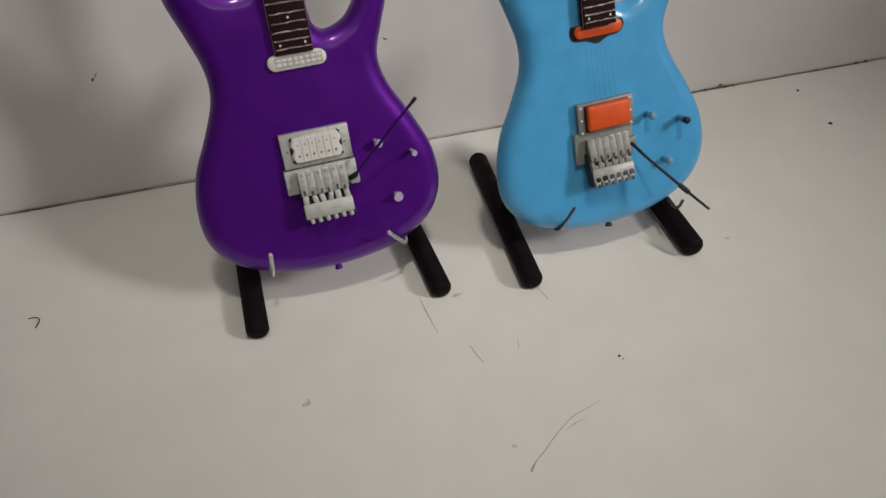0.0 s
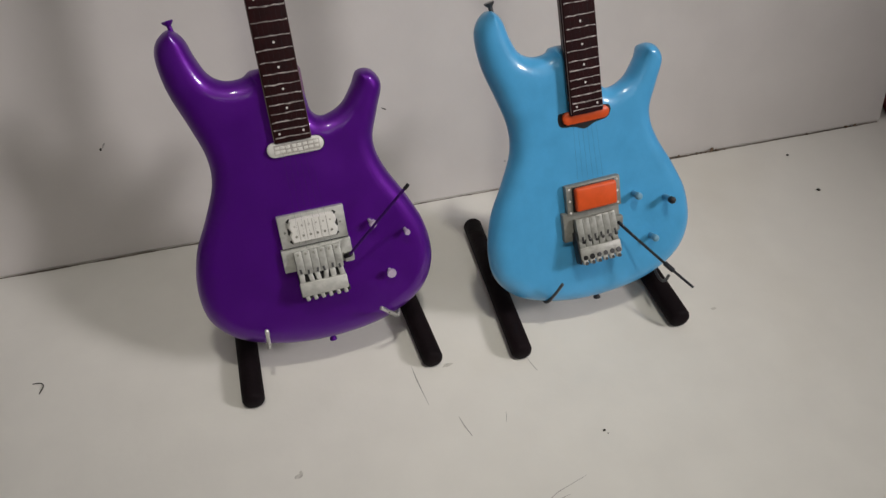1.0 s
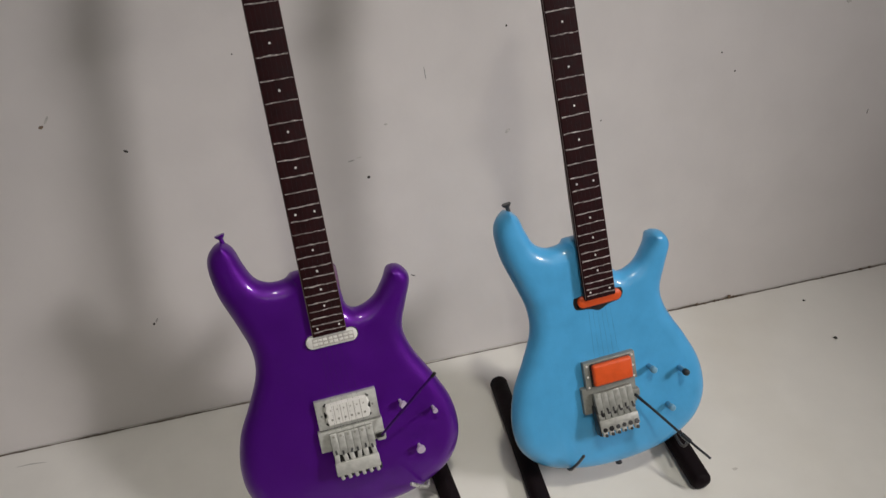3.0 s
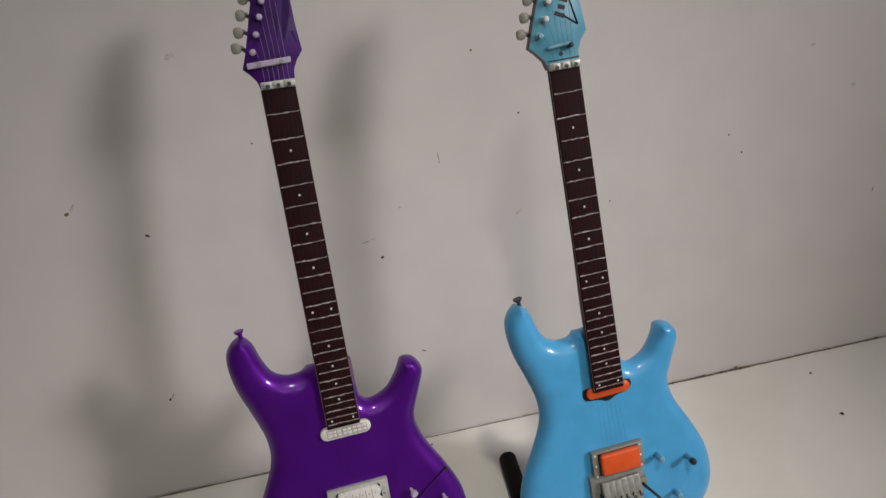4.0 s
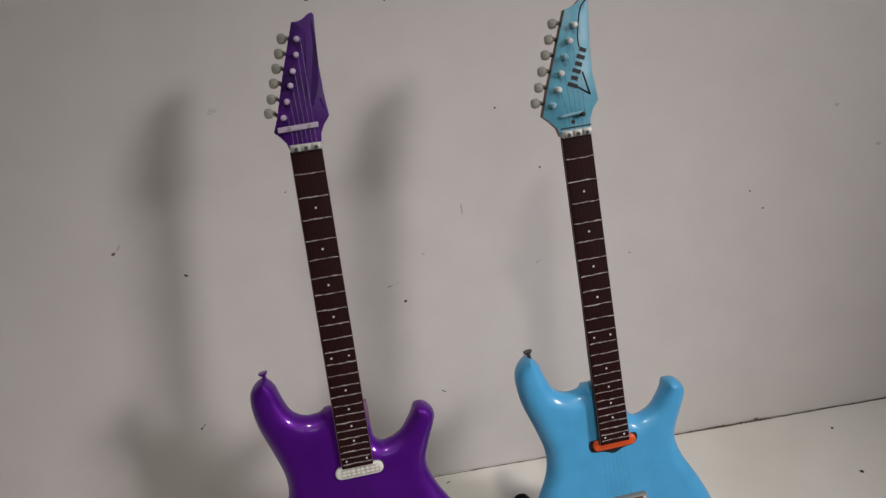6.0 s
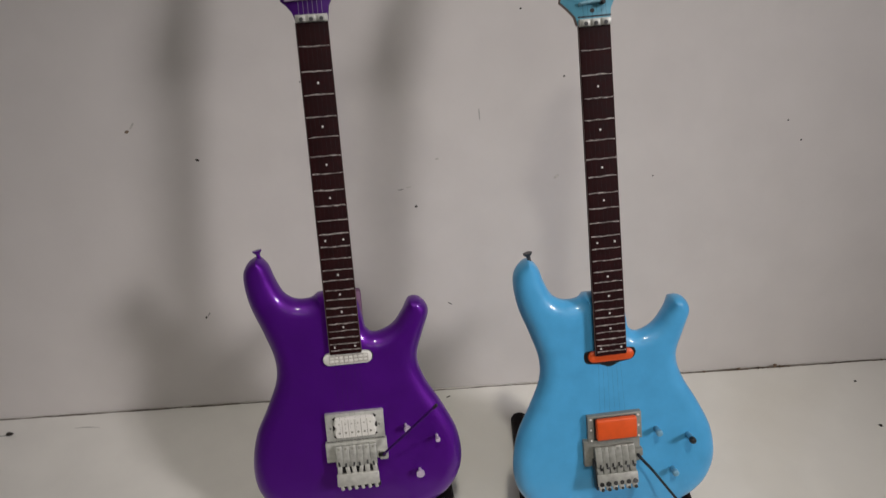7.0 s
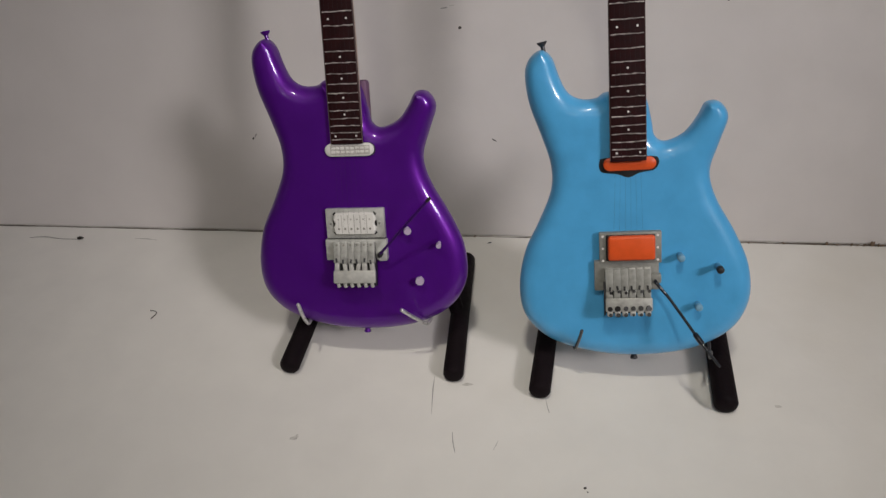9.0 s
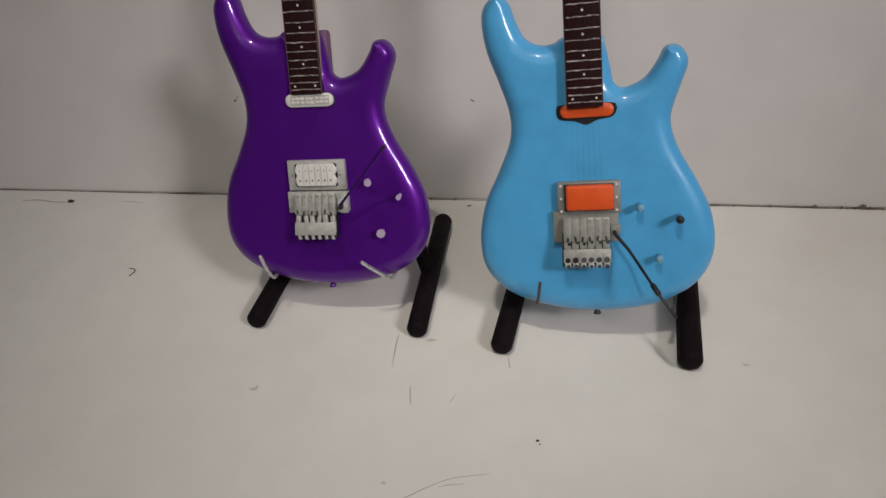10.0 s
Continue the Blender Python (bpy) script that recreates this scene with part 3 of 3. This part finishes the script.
            part("tuner_hole", raised(tube([(x + 0.2, -16.5, 0.4), (x + 0.2, -16.4, 1.12)], r.uniform(0.5, 0.75), 10, dome=False)), BLACK, br)
    if orange:
        part("bridge_side", raised(box(-8.1, -10.6, -1.6, 0.5, 11.6, 4.6, 0.1)), BLACK, br)
    part("fine_tuner_bar", raised(box(0, -12.9, 0.2, 16.0, 4.8, 1.9, 0.5)), SADDLE if orange else BAR, br, "grey fine tuner bar")
    part("arm_holder", box(cx + 10.0 - 1.4 * orange, 31.6 + 0.4 * orange, 2.6, 3.4, 3.4, 2.8, 0.6), metal, br)
    if orange:
        arm = bend([(6.6, 31.6, 3.2), (7.3, 30.6, 4.9), (9.0, 28.4, 5.4), (11.0, 25.9, 5.9), (12.6, 23.8, 7.4), (20.4, 13.4, 17.0), (25.4, 7.2, 21.6)], 6)
        part("tremolo_arm", tube(arm, [0.64 - 0.16 * k / (len(arm) - 1) for k in range(len(arm))], 10), BLACK_GLOSS, g, "bent glossy black tremolo arm")
        part("arm_collar", tube([(18.6, 15.8, 14.8), (20.4, 13.4, 17.0)], 0.95, 10), BLACK_GLOSS, g, "black collar on the arm")
    else:
        part("tremolo_arm", tube(bend([(9.4, 32.2, 3.2), (10.0, 33.2, 6.0), (12.0, 35.7, 7.8), (30.8, 55.8, 16.6)], 6), 0.49, 10), VIOLET_ARM, g, "dark violet tremolo arm")
        part("arm_root", tube([(9.0, 32.0, 3.4), (10.3, 33.6, 6.6)], 0.95, 10), BLACK, g, "black arm root")
        part("arm_tip", tube([(29.9, 54.8, 16.2), (31.0, 56.0, 16.7)], 0.62, 10), BLACK, g, "black arm tip")
    # knobs and switch
    if orange:
        for x, y, tall, tip in ((15.4, 39.4, 4.6, KNOB_PALE), (28.0, 35.2, 5.8, BLACK), (21.5, 21.2, 4.2, KNOB_PALE)):
            kn = part("control_knob", tube([(x, y, -0.4), (x, y, tall - 1.4)], 1.1, 12, dome=False), KNOB_BLUE, g, "thin blue-grey control post")
            part("knob_cap", tube([(x, y, tall - 1.4), (x, y, tall)], 1.3, 12), tip, kn)
    else:
        for x, y, cap, rad, tip in ((19.4, 41.6, KNOB_PINK, 1.35, (0.8, -0.6)), (31.1, 35.8, KNOB_PINK, 0.95, (0.2, -0.4)), (23.5, 22.2, KNOB_PINK, 1.6, (0.1, -0.4))):
            kn = part("control_knob", tube([(x, y, -0.4), (x + tip[0] * 0.5, y + tip[1] * 0.5, 3.0)], 0.6, 10, dome=False), KNOB_PINK, g, "short lilac-white control post")
            part("knob_cap", tube([(x + tip[0] * 0.5, y + tip[1] * 0.5, 2.8), (x + tip[0], y + tip[1], 3.8)], rad, 14, dome=False), cap, kn, "small round control cap")
    pin = PURPLE if not orange else DARK_WIRE
    screw(g, -28.6, 111.0, -4.8, 100, pin)
    screw(g, 0.0, 0.8, -5.0, 270, pin, 2.4)
    return g


def placed(g, x, y, z, lean, roll, yaw=0.0):
    g.matrix_world = pose(x, y, z, 0, 0, yaw) @ pose(0, 0, 0, 90 - lean) @ pose(0, 0, 0, 0, 0, roll)
    return g


tagged(placed(guitar(PURPLE, HEAD_PURPLE, MAPLE, HEAD_PURPLE, False, 2.5, 0.008, -0.3, 0.2, 0.0), -0.03985, -0.09769, 0.01855, 21.9, 2.1, 2.1), "small glossy purple electric guitar model with cream pickups on a stand", "guitar", "guitars on stands")
tagged(placed(guitar(BLUE, HEAD_BLUE, BROWN_WOOD, BROWN_WOOD, True, 3.7, 0.020, -1.6, -1.4, -0.9), 0.06256, -0.10144, 0.01756, 21.2, 4.62), "small sky-blue electric guitar model with orange pickups on a stand", "guitar", "guitars on stands")


# ---- stands ----
def stand(legs, g_top, hooks, wire, label):
    s = tagged(new("guitar_stand"), label, "stand", "guitar stands")
    for (x0, y0), (x1, y1), rad in legs:
        part("foot", tube([(x0, y0 + 2, rad), (x1, y1 - 2, rad)], rad, 20), FOAM, s, "black foam-covered tube")
        k = 0.46
        jx, jy = x0 + (x1 - x0) * k, y0 + (y1 - y0) * k
        part("upright", tube(bend([(jx, jy, rad), (jx + (g_top[0] - jx) * 0.25, jy + 10, 20), (g_top[0] + (jx - g_top[0]) * 0.2, g_top[1], g_top[2])], 6), 3.1, 14), FOAM, s)
    for pts in hooks:
        part("hook", tube(bend(pts, 6), 0.72 if wire == WIRE else 0.58, 10), wire, s, "bent wire hook")
    return s


stand([((-71.0, -106.5), (-71.5, -33), 4.0), ((-5.0, -104.5), (-9.0, -29), 4.0)], (-44, -55, 62),
      [[(-63, -78, 30), (-62.9, -88, 22), (-62.7, -95.5, 19.8), (-62.3, -100, 26), (-62.0, -103.0, 36)],
       [(-13.5, -72, 22), (-14.4, -84, 21), (-15.5, -92.6, 20.8), (-19.0, -97.0, 27), (-23.1, -100.6, 34.2)]], WIRE, "black foam-covered stand with bright wire hooks on the board")
stand([((28.6, -109.5), (32.7, -31), 4.1), ((95.6, -109.5), (97.0, -33), 4.4)], (57, -60, 62),
      [[(38, -78, 28), (39.4, -89, 21), (40.7, -97, 17.2), (41.8, -101, 24), (42.7, -104.2, 32.8)],
       [(90, -76, 20), (89.8, -88, 18.5), (89.2, -97, 18.0), (88.4, -101.4, 21), (87.6, -103.6, 26)]], DARK_WIRE, "black foam-covered stand with dark wire hooks on the board")

# ---- small things ----
red = tagged(part("red_box", box(40, 30, 60, 80, 60, 120, 1.5), RED), "dark red card box standing beside the panel", "box")
red.matrix_world = pose(0.2915, 0.0035, 0, 0, 0, -28)


def dot_on(parent, x, y, sx, sy, turn, mat, seed, z=0.0):
    part("speck", lump(x, y, z, sx * 0.9, sy * 0.9, 0.1, turn, 0.25, seed=seed), mat, parent)


# specks and scuffs on the panel, in its own plane
DARK_SPECKS = ((-137.2, 139.0, 1.0, 0.7, 30, RUST), (-134.8, 141.5, 0.5, 2.2, -35, SCUFF), (-109.4, 125.5, 1.1, 0.6, -25, CRUMB), (-13.5, 99.3, 0.75, 0.7, 0, CRUMB), (33.7, 186.0, 0.5, 0.5, 0, CRUMB),
        (54.0, 156.9, 0.55, 0.5, 0, CRUMB), (162.2, 133.3, 0.5, 0.5, 0, CRUMB), (170.1, 123.6, 0.6, 0.55, 0, CRUMB), (252.3, 92.9, 0.5, 1.6, -12, PENCIL))
SCUFF_MARKS = ((-115.3, 48.7, 0.8, 0.5, 60, CRUMB), (-113.9, 50.2, 0.4, 1.3, -30, PENCIL), (1.6, 48.6, 1.5, 0.3, -30, CRUMB), (16.0, 141.0, 0.25, 3.2, 4, PENCIL), (-20.4, 107.8, 1.6, 0.3, 8, PENCIL),
        (-16.8, 108.8, 1.5, 0.25, 6, SCUFF), (-3.3, 121.6, 0.9, 0.5, 10, SCUFF), (98.9, 109.1, 0.45, 0.4, 0, CRUMB), (-43.0, 237.0, 1.5, 0.7, 10, CRUMB), (-11.4, 234.6, 0.6, 0.5, 0, CRUMB),
        (-87.3, 195.4, 2.4, 1.2, 20, SCUFF), (52.2, 110.8, 1.6, 0.9, 40, SCUFF), (58.7, 14.2, 0.6, 0.5, 0, PENCIL), (-62.0, 158.0, 0.35, 0.35, 0, CRUMB), (206.0, 172.0, 1.4, 0.8, 15, SCUFF), (232.0, 150.0, 1.8, 0.9, -20, SCUFF))
for i, (x, y, sx, sy, turn, mat) in enumerate(DARK_SPECKS + SCUFF_MARKS):
    dot_on(wall_back, x, y, sx, sy, turn, mat, i)

# pencil scratches on the board
for pts, w in (
        ([(-12.8, -101.0), (-12.4, -108.0), (-11.0, -119.8)], (0.12, 0.5, 0.12)), ([(-2.0, -127.4), (-1.2, -131.6), (0.2, -136.2)], (0.22, 0.45, 0.25)),
        ([(15.0, -129.4), (14.4, -131.6), (13.6, -133.8)], (0.1, 0.22, 0.1)), ([(31.0, -108.0), (31.6, -111.2), (32.6, -114.8)], (0.1, 0.25, 0.4)),
        ([(0.6, -178.4), (3.4, -175.6), (7.2, -173.0), (13.0, -168.6), (19.7, -164.4), (26.0, -162.4), (32.4, -160.6)], (0.9, 0.3, 0.32, 0.3, 0.28, 0.25, 0.12)),
        ([(-240.0, -25.8), (-232.0, -24.4), (-222.0, -25.4), (-211.0, -25.0)], (0.5, 1.1, 0.8, 0.7)), ([(-182.0, -22.2), (-176.0, -22.0), (-170.0, -22.6)], (0.2, 0.5, 0.2)),
        ([(16.5, -168.0), (20.0, -166.6), (24.5, -165.6)], (0.15, 0.3, 0.15))):
    smooth_pts = [Vector((p.x, p.y)) for p in bend([(*p, 0) for p in pts], 5)]
    n_p = len(smooth_pts)
    part("scratch", strip(smooth_pts, [np.interp(i / (n_p - 1) * (len(pts) - 1), range(len(pts)), w) for i in range(n_p)], 0.06), FAINT if pts[0][1] < -160 else PENCIL, floor, smooth=False)
for i, (x, y, sx, sy, turn) in enumerate(((-59.5, -136.3, 2.0, 1.2, 20), (115.1, -103.1, 1.6, 0.8, 0), (-6.0, -99.0, 2.2, 1.4, 30), (-1.2, -168.9, 1.2, 0.8, 0), (0.5, -104.0, 2.6, 1.2, 10), (-59.0, -134.9, 0.8, 0.5, 60))):
    dot_on(floor, x, y, sx, sy, turn, SCUFF, 40 + i, -0.05)

# crumbs on the board
for i, (x, y, sx, sy, sz, turn) in enumerate(((45.8, -146.0, 0.5, 0.42, 0.3, 20), (209.8, -44.2, 1.0, 0.7, 0.6, -30), (213.3, -14.0, 0.7, 0.5, 0.4, -20), (-211.5, -24.6, 1.9, 1.1, 0.8, 5), (-0.3, -12.4, 0.95, 0.3, 0.3, 25), (46.6, -147.4, 0.3, 0.2, 0.2, 0))):
    tagged(part("crumb", lump(x, y, sz * 0.8, sx, sy, sz, turn, 0.3, seed=70 + i), CRUMB), "tiny dark crumb of dirt on the white board", "crumb", "crumbs on the board")
curl = [(-147.4, -74.6, 0.4), (-144.6, -75.0, 0.5), (-143.6, -76.6, 0.5), (-144.6, -79.8, 0.4)]
tagged(part("shaving", tube(bend(curl, 5), 0.17, 7), CRUMB), "small bent dark shaving on the white board", "shaving")
for i, (x, h) in enumerate(((175.2, 2.6), (172.0, 1.0), (155.4, 1.6), (180.0, 0.8), (-20.0, 0.9), (-8.0, 0.7), (64.0, 0.8), (166.5, 1.3), (169.0, 0.7), (178.2, 1.2), (183.4, 0.6), (160.2, 0.7), (121.0, 0.6), (136.4, 0.8), (236.0, 0.9), (262.0, 1.2), (268.0, 1.6))):
    tagged(part("dirt_flake", lump(x, edge_y(x) - 0.6, h * 0.4, 0.5 + 0.2 * h, 0.4, h * 0.62, 10 * i, 0.35, seed=90 + i), RUST), "rusty brown flake of dirt in the joint", "dirt", "flakes of dirt")
